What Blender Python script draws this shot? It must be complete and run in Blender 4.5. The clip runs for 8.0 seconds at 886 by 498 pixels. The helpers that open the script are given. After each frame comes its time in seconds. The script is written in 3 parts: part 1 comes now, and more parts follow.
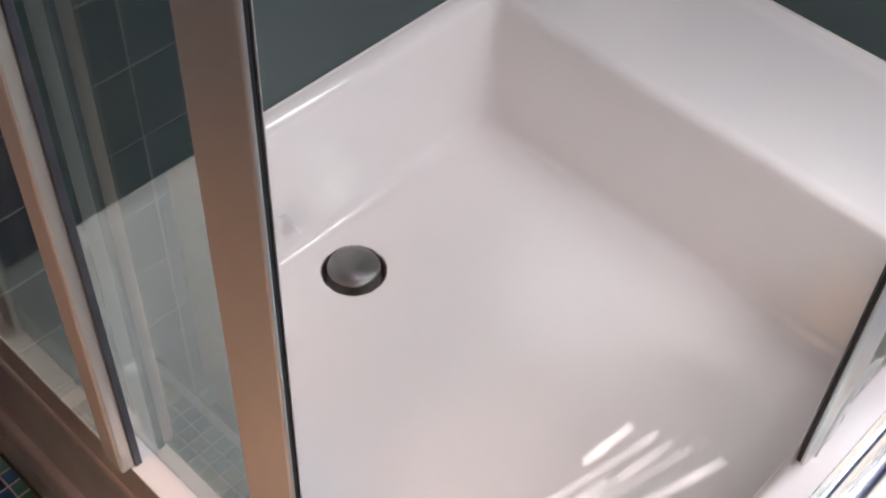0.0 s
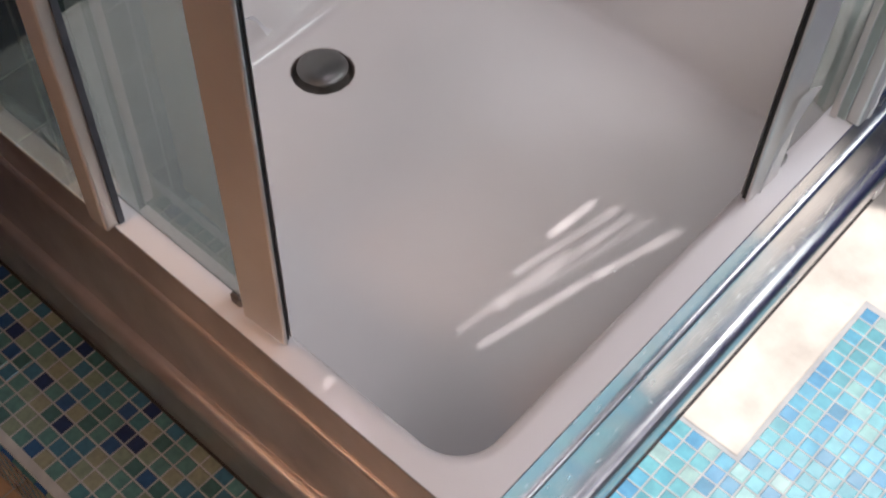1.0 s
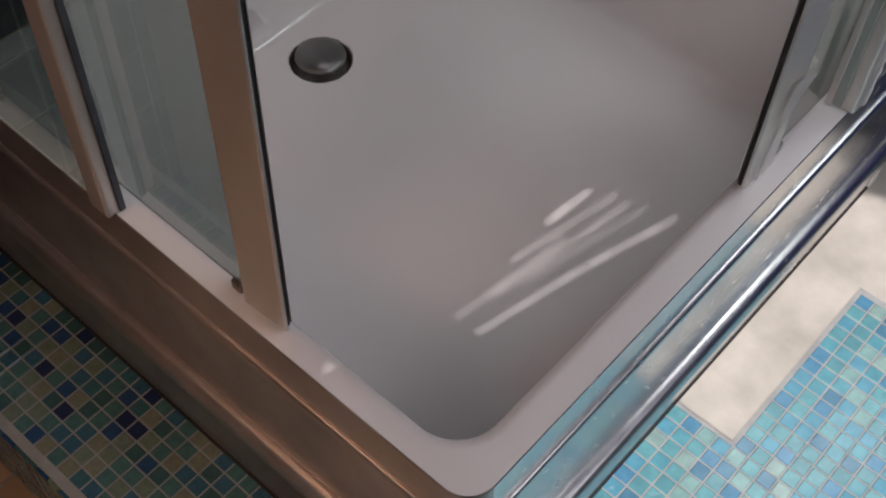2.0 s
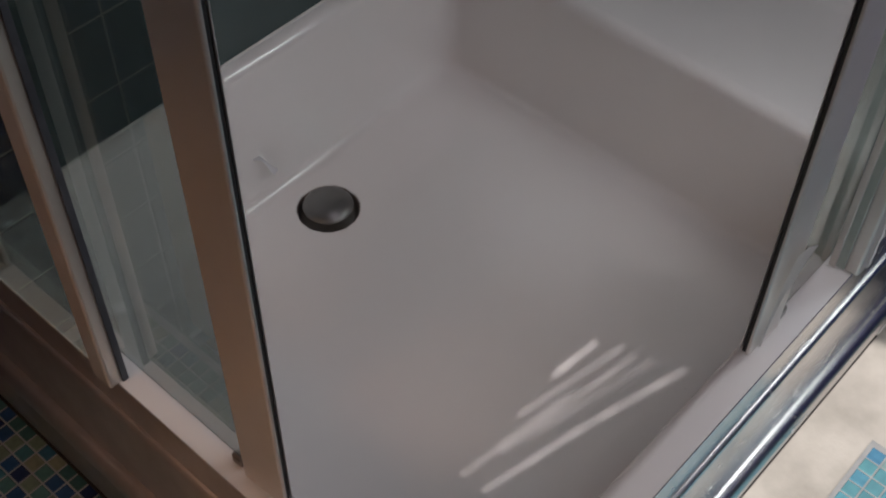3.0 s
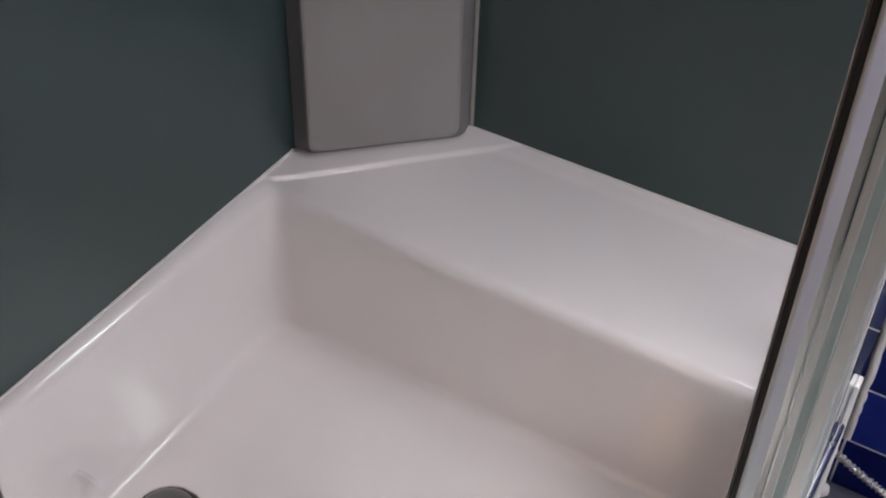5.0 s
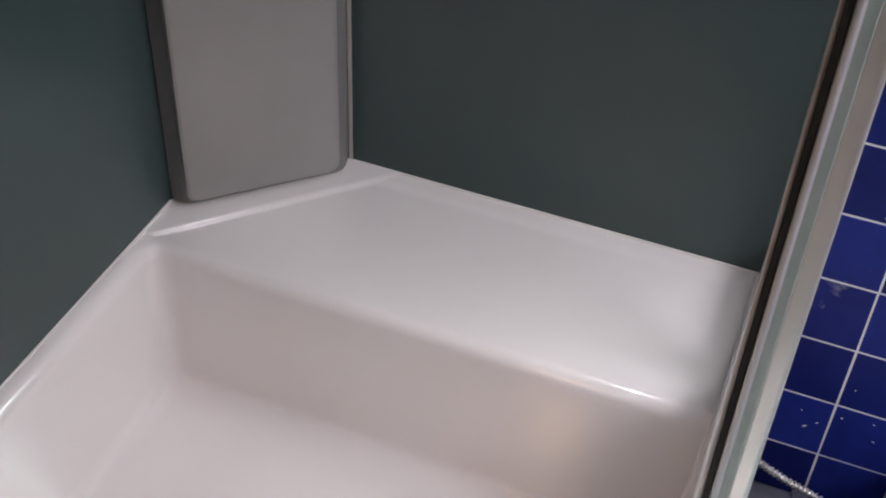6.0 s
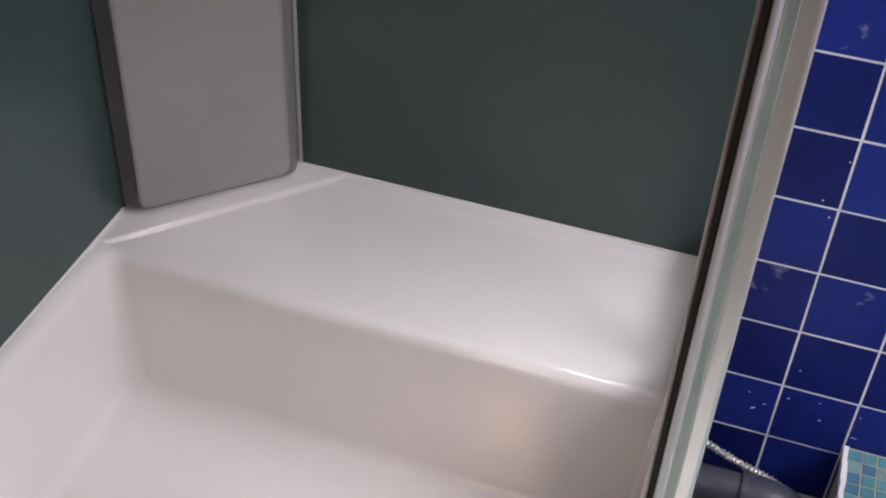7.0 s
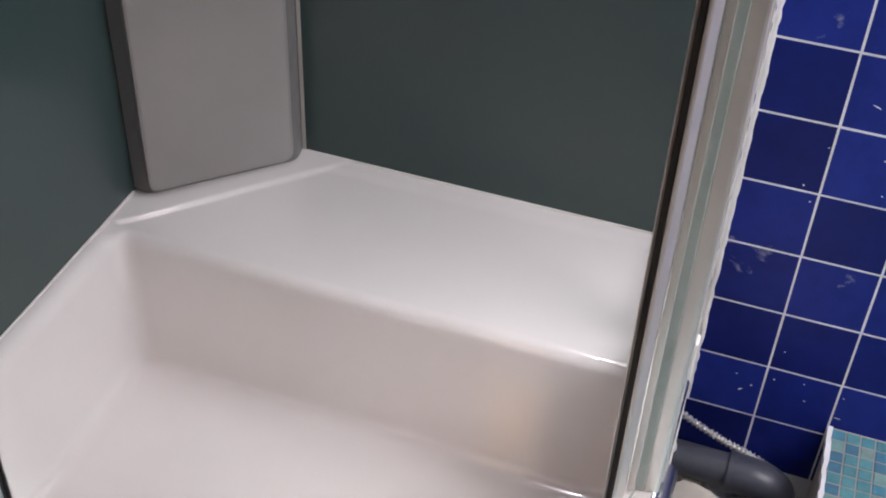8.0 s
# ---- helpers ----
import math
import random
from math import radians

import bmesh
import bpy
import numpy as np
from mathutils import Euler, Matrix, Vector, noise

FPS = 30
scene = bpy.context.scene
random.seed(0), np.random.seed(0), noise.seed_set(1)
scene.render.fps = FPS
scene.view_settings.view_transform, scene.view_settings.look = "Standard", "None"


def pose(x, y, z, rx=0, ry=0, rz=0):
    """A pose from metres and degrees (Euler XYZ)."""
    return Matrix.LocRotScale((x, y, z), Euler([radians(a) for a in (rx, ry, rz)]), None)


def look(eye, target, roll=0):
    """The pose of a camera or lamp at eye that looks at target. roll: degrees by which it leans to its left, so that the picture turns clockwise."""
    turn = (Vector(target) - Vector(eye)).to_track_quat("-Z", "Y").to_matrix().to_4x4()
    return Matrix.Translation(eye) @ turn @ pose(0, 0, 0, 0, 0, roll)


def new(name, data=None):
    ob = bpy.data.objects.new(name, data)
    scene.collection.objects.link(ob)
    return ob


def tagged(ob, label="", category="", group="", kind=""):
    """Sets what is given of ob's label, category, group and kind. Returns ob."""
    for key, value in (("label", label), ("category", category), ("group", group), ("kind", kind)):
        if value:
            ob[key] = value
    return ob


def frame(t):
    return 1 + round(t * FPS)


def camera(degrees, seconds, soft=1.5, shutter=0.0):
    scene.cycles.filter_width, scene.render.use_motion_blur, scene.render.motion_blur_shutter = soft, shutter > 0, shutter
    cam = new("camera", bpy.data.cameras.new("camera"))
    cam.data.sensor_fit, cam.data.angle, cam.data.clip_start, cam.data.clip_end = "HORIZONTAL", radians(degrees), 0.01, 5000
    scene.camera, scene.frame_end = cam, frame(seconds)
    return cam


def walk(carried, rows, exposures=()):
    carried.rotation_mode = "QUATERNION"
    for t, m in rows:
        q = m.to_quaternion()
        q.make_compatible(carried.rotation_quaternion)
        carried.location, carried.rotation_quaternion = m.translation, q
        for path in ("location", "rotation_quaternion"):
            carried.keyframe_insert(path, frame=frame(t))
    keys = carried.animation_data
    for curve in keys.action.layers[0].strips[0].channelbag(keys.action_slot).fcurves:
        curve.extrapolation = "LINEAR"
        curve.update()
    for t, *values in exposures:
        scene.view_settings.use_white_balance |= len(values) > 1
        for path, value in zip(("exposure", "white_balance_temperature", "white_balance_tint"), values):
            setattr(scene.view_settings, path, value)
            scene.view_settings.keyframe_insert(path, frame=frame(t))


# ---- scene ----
# Lens and path: a corner shower seen from outside its open corner; x and y run along its two open sides.
cam = camera(39.7, 8.0, soft=1.9, shutter=0.2)
PATH = [
    (0, (-0.2668, -0.1585, 1.2946), (0.2261, 0.2825, 0.5446), 3.06),
    (0.5, (-0.318, -0.2204, 1.2711), (0.1643, 0.196, 0.5005), 1.83),
    (1, (-0.3517, -0.2663, 1.2632), (0.0995, 0.1155, 0.4566), 2.07),
    (1.2, (-0.364, -0.2749, 1.261), (0.0813, 0.0963, 0.4461), 2.32),
    (2.3, (-0.3546, -0.2662, 1.2807), (0.1, 0.1135, 0.475), 2.37),
    (2.5, (-0.345, -0.2634, 1.2912), (0.1222, 0.1338, 0.5013), 2.10),
    (3, (-0.3124, -0.2451, 1.3098), (0.1739, 0.1834, 0.5484), 0.94),
    (3.5, (-0.294, -0.2209, 1.302), (0.2259, 0.207, 0.5627), 1.00),
    (4, (-0.2548, -0.1892, 1.2536), (0.3276, 0.2329, 0.5589), 2.40),
    (4.5, (-0.2022, -0.1311, 1.2542), (0.4256, 0.2703, 0.5873), 2.72),
    (4.7, (-0.1701, -0.1121, 1.2687), (0.4622, 0.281, 0.6011), 2.17),
    (5.8, (-0.1631, -0.0157, 1.2773), (0.5411, 0.2618, 0.6238), 2.70),
    (6, (-0.1516, -0.0006, 1.2964), (0.5521, 0.2524, 0.6325), 2.95),
    (6.5, (-0.1664, 0.0, 1.3025), (0.5498, 0.225, 0.6418), 2.87),
    (7, (-0.189, -0.0099, 1.2959), (0.5373, 0.2071, 0.6437), 3.01),
    (7.5, (-0.2375, -0.031, 1.3054), (0.4988, 0.1909, 0.6662), 2.80),
    (8, (-0.2466, -0.0569, 1.3134), (0.4791, 0.1741, 0.6653), 2.63),
]
walk(cam, [(t, look(eye, target, roll)) for t, eye, target, roll in PATH],
     exposures=[(0, 1.12, 6350, 22), (0.5, 0.78, 6320, 21), (1.2, 0.40, 6300, 22), (2.3, -0.34, 6300, 20), (3.0, -0.38, 6330, 19), (3.5, -0.20, 6330, 17), (4.0, -0.02, 6300, 19),
                (4.7, 0.50, 6370, 23), (5.8, 0.88, 6380, 24), (8, 1.10, 6390, 22)])

# ---- light ----
TILE_X = 1.066                   # face of the blue tile wall
LIGHT_X, LIGHT_Y = 0.92, 0.32     # middle of the slim ceiling light
SUN_FROM = Vector((-1.0, -0.25, 1.12)).normalized()
world = bpy.data.worlds.new("sky")
scene.world = world
world.use_nodes = True
wn = world.node_tree.nodes
sky = wn.new("ShaderNodeTexSky")
sky.sky_type, sky.sun_disc = "NISHITA", False
sky.sun_elevation = math.asin(SUN_FROM.z)
sky.sun_rotation = math.atan2(SUN_FROM.x, SUN_FROM.y)
world.node_tree.links.new(sky.outputs[0], wn["Background"].inputs[0])
wn["Background"].inputs[1].default_value = 0.10


def lamp(name, kind, m, energy, color, **settings):
    data = bpy.data.lights.new(name, kind)
    data.energy, data.color = energy, color
    if kind == "AREA":
        data.shape, data.size, data.size_y = "RECTANGLE", settings["size"], settings["size_y"]
        data.spread = radians(settings.get("spread", 180))
    if kind == "SUN":
        data.angle = radians(0.22)
    ob = new(name, data)
    ob.matrix_world = m
    return ob


lamp("sun", "SUN", look(SUN_FROM * 5, (0, 0, 0)), 5.0, (1, 0.95, 0.86))
lamp("window_daylight", "AREA", look((-1.57, -0.70, 2.35), (0.6, 0.0, 0.4)), 0.26, (1.0, 0.95, 1.0), size=0.8, size_y=0.8)
# fill added from the south to brighten the step and the tiled wall
lamp("south_fill", "AREA", look((0.55, -1.17, 1.50), (0.86, -0.30, 0.10)), 4.4, (1.0, 0.975, 0.95), size=0.8, size_y=0.75, spread=115)
lamp("garden_daylight", "AREA", look((TILE_X + 0.03, -0.165, 1.06), (0.2, 0.55, 0.3)), 1.15, (0.95, 1.0, 0.94), size=0.15, size_y=0.55, spread=105)
lamp("ceiling_light_glow", "AREA", look((LIGHT_X, LIGHT_Y, 3.08), (LIGHT_X, LIGHT_Y + 0.0001, 0)), 2.6, (1.0, 0.94, 0.97), size=0.16, size_y=0.04)
# warm fill with no known source, added to tint the west rim and stile
lamp("warm_fill", "AREA", look((-0.60, 0.40, 1.05), (-0.07, 0.28, 0.2)), 0.36, (1.0, 0.54, 0.28), size=0.2, size_y=0.2, spread=80)


# ---- materials ----
def nodes(name):
    m = bpy.data.materials.new(name)
    m.use_nodes = True
    t = m.node_tree
    return m, t, t.nodes["Principled BSDF"], t.links.new


def noise_tex(t, scale, detail=4.0, rough=0.55, coords="Object"):
    c = t.nodes.new("ShaderNodeNewGeometry" if coords == "Position" else "ShaderNodeTexCoord")
    n = t.nodes.new("ShaderNodeTexNoise")
    n.inputs["Scale"].default_value, n.inputs["Detail"].default_value = scale, detail
    n.inputs["Roughness"].default_value = rough
    t.links.new(c.outputs[coords], n.inputs["Vector"])
    return n


def ramp(t, fac, stops):
    r = t.nodes.new("ShaderNodeValToRGB")
    r.color_ramp.elements.remove(r.color_ramp.elements[1])
    for k, (p, c) in enumerate(stops):
        e = r.color_ramp.elements[0] if k == 0 else r.color_ramp.elements.new(p)
        e.position, e.color = p, (*c, 1)
    t.links.new(fac, r.inputs[0])
    return r


def bump(t, b, height, strength, distance):
    n = t.nodes.new("ShaderNodeBump")
    n.inputs["Strength"].default_value, n.inputs["Distance"].default_value = strength, distance
    t.links.new(height, n.inputs["Height"])
    t.links.new(n.outputs[0], b.inputs["Normal"])


def surface(name, low, high, scale, rough=(0.4, 0.6), metal=0.0, relief=0.0, relief_scale=200.0, coat=0.0):
    """A surface whose colour wanders between two tones, with uneven gloss and fine relief."""
    m, t, b, link = nodes(name)
    n = noise_tex(t, scale)
    link(ramp(t, n.outputs["Fac"], [(0.3, low), (0.7, high)]).outputs[0], b.inputs["Base Color"])
    n2 = noise_tex(t, scale * 6.3, 6)
    r = t.nodes.new("ShaderNodeMapRange")
    r.inputs["To Min"].default_value, r.inputs["To Max"].default_value = rough
    link(n2.outputs["Fac"], r.inputs["Value"])
    link(r.outputs[0], b.inputs["Roughness"])
    b.inputs["Metallic"].default_value = metal
    b.inputs["Coat Weight"].default_value = coat
    b.inputs["Coat Roughness"].default_value = 0.05
    if relief:
        bump(t, b, noise_tex(t, relief_scale, 3).outputs["Fac"], 0.4, relief)
    return m


def varied(name, stops, rough, relief=0.0005, grain=60.0, coat=0.3, smears=False):
    """Glazed pieces, each with a tone of its own."""
    m, t, b, link = nodes(name)
    info = t.nodes.new("ShaderNodeObjectInfo")
    geo = t.nodes.new("ShaderNodeNewGeometry")
    add = t.nodes.new("ShaderNodeMath")
    add.operation = "ADD"
    link(info.outputs["Random"], add.inputs[0])
    link(geo.outputs["Random Per Island"], add.inputs[1])
    frac = t.nodes.new("ShaderNodeMath")
    frac.operation = "FRACT"
    link(add.outputs[0], frac.inputs[0])
    r = ramp(t, frac.outputs[0], stops)
    n = noise_tex(t, grain, 5, coords="Position")
    mix = t.nodes.new("ShaderNodeMix")
    mix.data_type, mix.blend_type = "RGBA", "MULTIPLY"
    mix.inputs["Factor"].default_value = 0.55
    link(r.outputs[0], mix.inputs["A"])
    link(ramp(t, n.outputs["Fac"], [(0.3, (0.55, 0.55, 0.6)), (0.65, (1, 1, 1))]).outputs[0], mix.inputs["B"])
    if smears:
        # dried grout wiped thinly over the glaze
        w = noise_tex(t, 11, 8, 0.62, coords="Position")
        w.inputs["Distortion"].default_value = 0.8
        sm = t.nodes.new("ShaderNodeMix")
        sm.data_type = "RGBA"
        link(ramp(t, w.outputs["Fac"], [(0.66, (0, 0, 0)), (0.74, (0.45, 0.45, 0.45))]).outputs[0], sm.inputs["Factor"])
        link(mix.outputs["Result"], sm.inputs["A"])
        sm.inputs["B"].default_value = (0.62, 0.64, 0.72, 1)
        mix = sm
    link(mix.outputs["Result"], b.inputs["Base Color"])
    b.inputs["Roughness"].default_value = rough
    b.inputs["Coat Weight"].default_value, b.inputs["Coat Roughness"].default_value = coat, 0.12
    bump(t, b, noise_tex(t, grain * 0.6, 2, coords="Position").outputs["Fac"], 0.35, relief)
    return m, r


def glass(name, tint):
    m, t, b, link = nodes(name)
    b.inputs["Base Color"].default_value = (*tint, 1)
    b.inputs["Transmission Weight"].default_value = 1.0
    b.inputs["IOR"].default_value = 1.45
    n = noise_tex(t, 9, 5)
    link(ramp(t, n.outputs["Fac"], [(0.45, (0, 0, 0)), (0.75, (0.06, 0.06, 0.06))]).outputs[0], b.inputs["Roughness"])
    return m


ACRYLIC = surface("white_acrylic", (0.76, 0.74, 0.74), (0.80, 0.78, 0.775), 3, (0.12, 0.17), coat=1.0)
PANEL = surface("dark_panel", (0.034, 0.058, 0.058), (0.042, 0.069, 0.069), 1.2, (0.24, 0.28))
CHROME = surface("chrome", (0.60, 0.60, 0.615), (0.76, 0.755, 0.76), 7, (0.20, 0.31), metal=1.0, relief=0.00028, relief_scale=30)
STEEL = surface("satin_aluminium", (0.62, 0.59, 0.56), (0.70, 0.665, 0.63), 6, (0.34, 0.44), metal=0.6)
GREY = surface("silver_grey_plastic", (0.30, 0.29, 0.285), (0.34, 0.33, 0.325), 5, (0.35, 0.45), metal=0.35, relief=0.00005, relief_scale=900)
# column sides: the dark panels they mirror are put into this grey
GREY_SIDE = surface("reflection_dark_grey", (0.15, 0.148, 0.15), (0.18, 0.178, 0.18), 5, (0.4, 0.5))
RUBBER = surface("black_rubber", (0.010, 0.009, 0.009), (0.018, 0.016, 0.015), 20, (0.5, 0.7))
SILICONE = surface("white_silicone", (0.66, 0.65, 0.63), (0.80, 0.79, 0.77), 25, (0.4, 0.6), relief=0.002, relief_scale=120)
CEMENT = surface("bare_cement", (0.37, 0.35, 0.305), (0.54, 0.515, 0.455), 14, (0.75, 0.9), relief=0.0015, relief_scale=70)
GROUT = surface("white_grout", (0.80, 0.81, 0.84), (0.88, 0.89, 0.91), 30, (0.8, 0.9), relief=0.0006, relief_scale=300)
GROUT_GREY = surface("grey_grout", (0.25, 0.265, 0.265), (0.36, 0.37, 0.36), 30, (0.8, 0.9), relief=0.0006, relief_scale=300)
PAINT = surface("pale_grey_paint", (0.52, 0.515, 0.52), (0.60, 0.595, 0.60), 2, (0.7, 0.85), relief=0.0006, relief_scale=60)
PVC = surface("dark_grey_pvc", (0.062, 0.068, 0.090), (0.085, 0.092, 0.118), 12, (0.3, 0.45))
PLASTER = surface("white_plaster", (0.66, 0.65, 0.62), (0.74, 0.73, 0.70), 2, (0.8, 0.9), relief=0.001, relief_scale=40)
WOOD = surface("brown_wood", (0.30, 0.15, 0.07), (0.44, 0.25, 0.13), 4, (0.35, 0.5))
TERRA = surface("brown_floor_tile", (0.34, 0.20, 0.11), (0.48, 0.30, 0.18), 6, (0.3, 0.5))
BRASS = surface("brass", (0.55, 0.33, 0.12), (0.65, 0.42, 0.18), 10, (0.25, 0.4), metal=1.0)
DARK = surface("dark_metal", (0.16, 0.15, 0.145), (0.24, 0.225, 0.21), 20, (0.25, 0.35), metal=0.8)
PANE = glass("clear_glass", (0.46, 0.525, 0.50))
BLUE, _ = varied("blue_glazed_tile", [(0.0, (0.008, 0.015, 0.135)), (0.5, (0.012, 0.024, 0.205)), (1.0, (0.018, 0.036, 0.28))], 0.42, 0.0008, 22, coat=0.0, smears=True)
BLUE.node_tree.nodes["Principled BSDF"].inputs["Specular IOR Level"].default_value = 0.12
# the blue tile again, darkened in colour for the dim wall behind the glass
DIM_BLUE, _ = varied("dim_blue_glazed_tile", [(0.0, (0.016, 0.020, 0.055)), (1.0, (0.026, 0.032, 0.080))], 0.28, 0.0008, 22, coat=0.0)
TONES = [(0.0, (0.014, 0.036, 0.12)), (0.09, (0.017, 0.088, 0.23)), (0.20, (0.034, 0.170, 0.26)), (0.36, (0.042, 0.150, 0.145)), (0.54, (0.072, 0.225, 0.215)),
         (0.70, (0.20, 0.285, 0.200)), (0.83, (0.27, 0.295, 0.195)), (0.91, (0.040, 0.195, 0.23))]
# west side of the step: its dim light is put into duller tones
SHADED_TONES = [(p, tuple(0.74 * c + 0.16 * (0.3 * rgb[0] + 0.5 * rgb[1] + 0.2 * rgb[2]) for c in rgb)) for p, rgb in TONES]
MOSAIC, mr = varied("glass_mosaic", SHADED_TONES, 0.12, 0.0004, 120)
mr.color_ramp.interpolation = "CONSTANT"
# the same mosaic on the sunny side, sunlight mixed into paler tones, with grout smears
SUNLIT_TONES = [(p, tuple(0.66 * c + 0.34 * f for c, f in zip(rgb, (0.22, 0.58, 0.70)))) for p, rgb in TONES]
SUNLIT, hr = varied("sunlit_mosaic", SUNLIT_TONES, 0.22, 0.0004, 60, smears=True)
hr.color_ramp.interpolation = "CONSTANT"


# ---- building helpers ----
def place(ob, parent=None):
    if parent:
        ob.parent = parent
    return ob


def part(name, bm, material, parent=None, label="", smooth=False):
    """One mesh object under a thing or under a part."""
    if not isinstance(bm, bpy.types.Mesh):
        me = bpy.data.meshes.new(name)
        bmesh.ops.recalc_face_normals(bm, faces=bm.faces)
        bm.to_mesh(me)
        bm.free()
    else:
        me = bm
    me.materials.append(material)
    for p in me.polygons:
        p.use_smooth = smooth
    ob = place(new(name, me), parent)
    if label:
        ob["label"] = label
    return ob


def thing(name, label, category, group="", kind="", at=(0, 0, 0)):
    ob = new(name)
    ob.location = at
    ob.empty_display_size = 0.05
    return tagged(ob, label, category, group, kind)


def box(x0, x1, y0, y1, z0, z1, bevel=0.0, segments=2, bm=None):
    bm = bm or bmesh.new()
    made = bmesh.ops.create_cube(bm, size=1, matrix=Matrix.Translation(((x0 + x1) / 2, (y0 + y1) / 2, (z0 + z1) / 2)) @ Matrix.Diagonal((x1 - x0, y1 - y0, z1 - z0, 1)))
    if bevel:
        edges = {e for v in made["verts"] for e in v.link_edges}
        bmesh.ops.bevel(bm, geom=list(edges), offset=bevel, segments=segments, affect="EDGES", profile=0.5)
    return bm


def prism(outline, z0, z1, bevel=0.0):
    """An upright body over a plan outline."""
    bm = bmesh.new()
    low = [bm.verts.new((x, y, z0)) for x, y in outline]
    high = [bm.verts.new((x, y, z1)) for x, y in outline]
    n = len(outline)
    bm.faces.new(low[::-1])
    bm.faces.new(high)
    for k in range(n):
        bm.faces.new((low[k], low[(k + 1) % n], high[(k + 1) % n], high[k]))
    return bm


def extrude_along(section, a, b, side):
    """A section (out, up) drawn along a straight run from a to b; side is the outward direction."""
    bm = bmesh.new()
    a, b, side = Vector(a), Vector(b), Vector(side)
    rows = [[bm.verts.new(p + side * o + Vector((0, 0, u))) for o, u in section] for p in (a, b)]
    n = len(section)
    for k in range(n):
        bm.faces.new((rows[0][k], rows[0][(k + 1) % n], rows[1][(k + 1) % n], rows[1][k]))
    bm.faces.new(rows[0])
    bm.faces.new(rows[1][::-1])
    return bm


def tube(points, radius, sides=16, ripple=0.0, pitch=0.004):
    """A round tube along a smooth line through the points; ripple gives corrugated walls."""
    pts = [Vector(p) for p in points]
    line = []
    for k in range(len(pts) - 1):
        p0, p1, p2, p3 = pts[max(k - 1, 0)], pts[k], pts[k + 1], pts[min(k + 2, len(pts) - 1)]
        steps = max(6, int((p2 - p1).length / (pitch / 2 if ripple else 0.01)))
        for s in range(steps):
            u = s / steps
            line.append(0.5 * (2 * p1 + (p2 - p0) * u + (2 * p0 - 5 * p1 + 4 * p2 - p3) * u * u + (3 * p1 - p0 - 3 * p2 + p3) * u ** 3))
    line.append(pts[-1])
    bm = bmesh.new()
    rings = []
    up = Vector((0.13, 0.21, 1)).normalized()
    for k, p in enumerate(line):
        d = (line[min(k + 1, len(line) - 1)] - line[max(k - 1, 0)]).normalized()
        u = (up - d * up.dot(d)).normalized()
        w = d.cross(u)
        r = radius + (ripple if k % 2 else 0.0)
        rings.append([bm.verts.new(p + (u * math.cos(a) + w * math.sin(a)) * r) for a in (2 * math.pi * i / sides for i in range(sides))])
    for a, b in zip(rings, rings[1:]):
        for i in range(sides):
            bm.faces.new((a[i], a[(i + 1) % sides], b[(i + 1) % sides], b[i]))
    bm.faces.new(rings[0][::-1])
    bm.faces.new(rings[-1])
    return bm


def lathe(profile, centre, sides=48):
    """A turned body: profile of (radius, height) pairs from the axis outward."""
    bm = bmesh.new()
    cx, cy, cz = centre
    rings = []
    for r, h in profile:
        if r < 1e-6:
            rings.append([bm.verts.new((cx, cy, cz + h))])
        else:
            rings.append([bm.verts.new((cx + r * math.cos(a), cy + r * math.sin(a), cz + h)) for a in (2 * math.pi * i / sides for i in range(sides))])
    for a, b in zip(rings, rings[1:]):
        for i in range(sides):
            j = (i + 1) % sides
            if len(a) == 1:
                bm.faces.new((a[0], b[i], b[j]))
            elif len(b) == 1:
                bm.faces.new((a[i], a[j], b[0]))
            else:
                bm.faces.new((a[i], a[j], b[j], b[i]))
    return bm


# ---- sizes ----
SX, SY = 1.048, 0.745            # faces of the two back panels
RIM, LEDGE, BOTTOM = 0.331, 0.277, 0.056   # door rim, back rim, basin floor
PIT = -0.17                      # floor of the open pipe recess
LOW = -0.20                      # room floor beside the step
CEIL = 3.12


# ---- room shell ----
def shell(name, bm, material, label, category):
    return tagged(part(name, bm, material), label, category, kind="structure")


# east wall round a window that starts above the tray
EY0, EY1, EZ0, EZ1 = -0.62, -0.045, 0.70, 1.67
bm = box(TILE_X - 0.0019, TILE_X + 0.15, -1.35, EY0, LOW - 0.05, CEIL)
box(TILE_X - 0.0019, TILE_X + 0.15, EY1, 1.0, LOW - 0.05, CEIL, bm=bm)
box(TILE_X - 0.0019, TILE_X + 0.15, EY0, EY1, LOW - 0.05, EZ0, bm=bm)
box(TILE_X - 0.0019, TILE_X + 0.15, EY0, EY1, EZ1, CEIL, bm=bm)
wall_east = shell("wall_east", bm, GROUT, "bathroom wall clad in glossy cobalt blue square tiles", "wall")
# grey joints here carry the same painted dimness as the tiles
wall_north = shell("wall_north", box(-1.75, TILE_X, SY + 0.0215, SY + 0.17, LOW - 0.05, CEIL), GROUT_GREY, "bathroom wall behind the shower clad in blue tiles, dimness put into their colour", "wall")
# west wall with a high light, and a low one added unseen to sun the floor
LOWER, UPPER = (-0.62, 0.48, 0.95, 1.24), (-1.16, -0.10, 1.84, 3.06)
bm = bmesh.new()
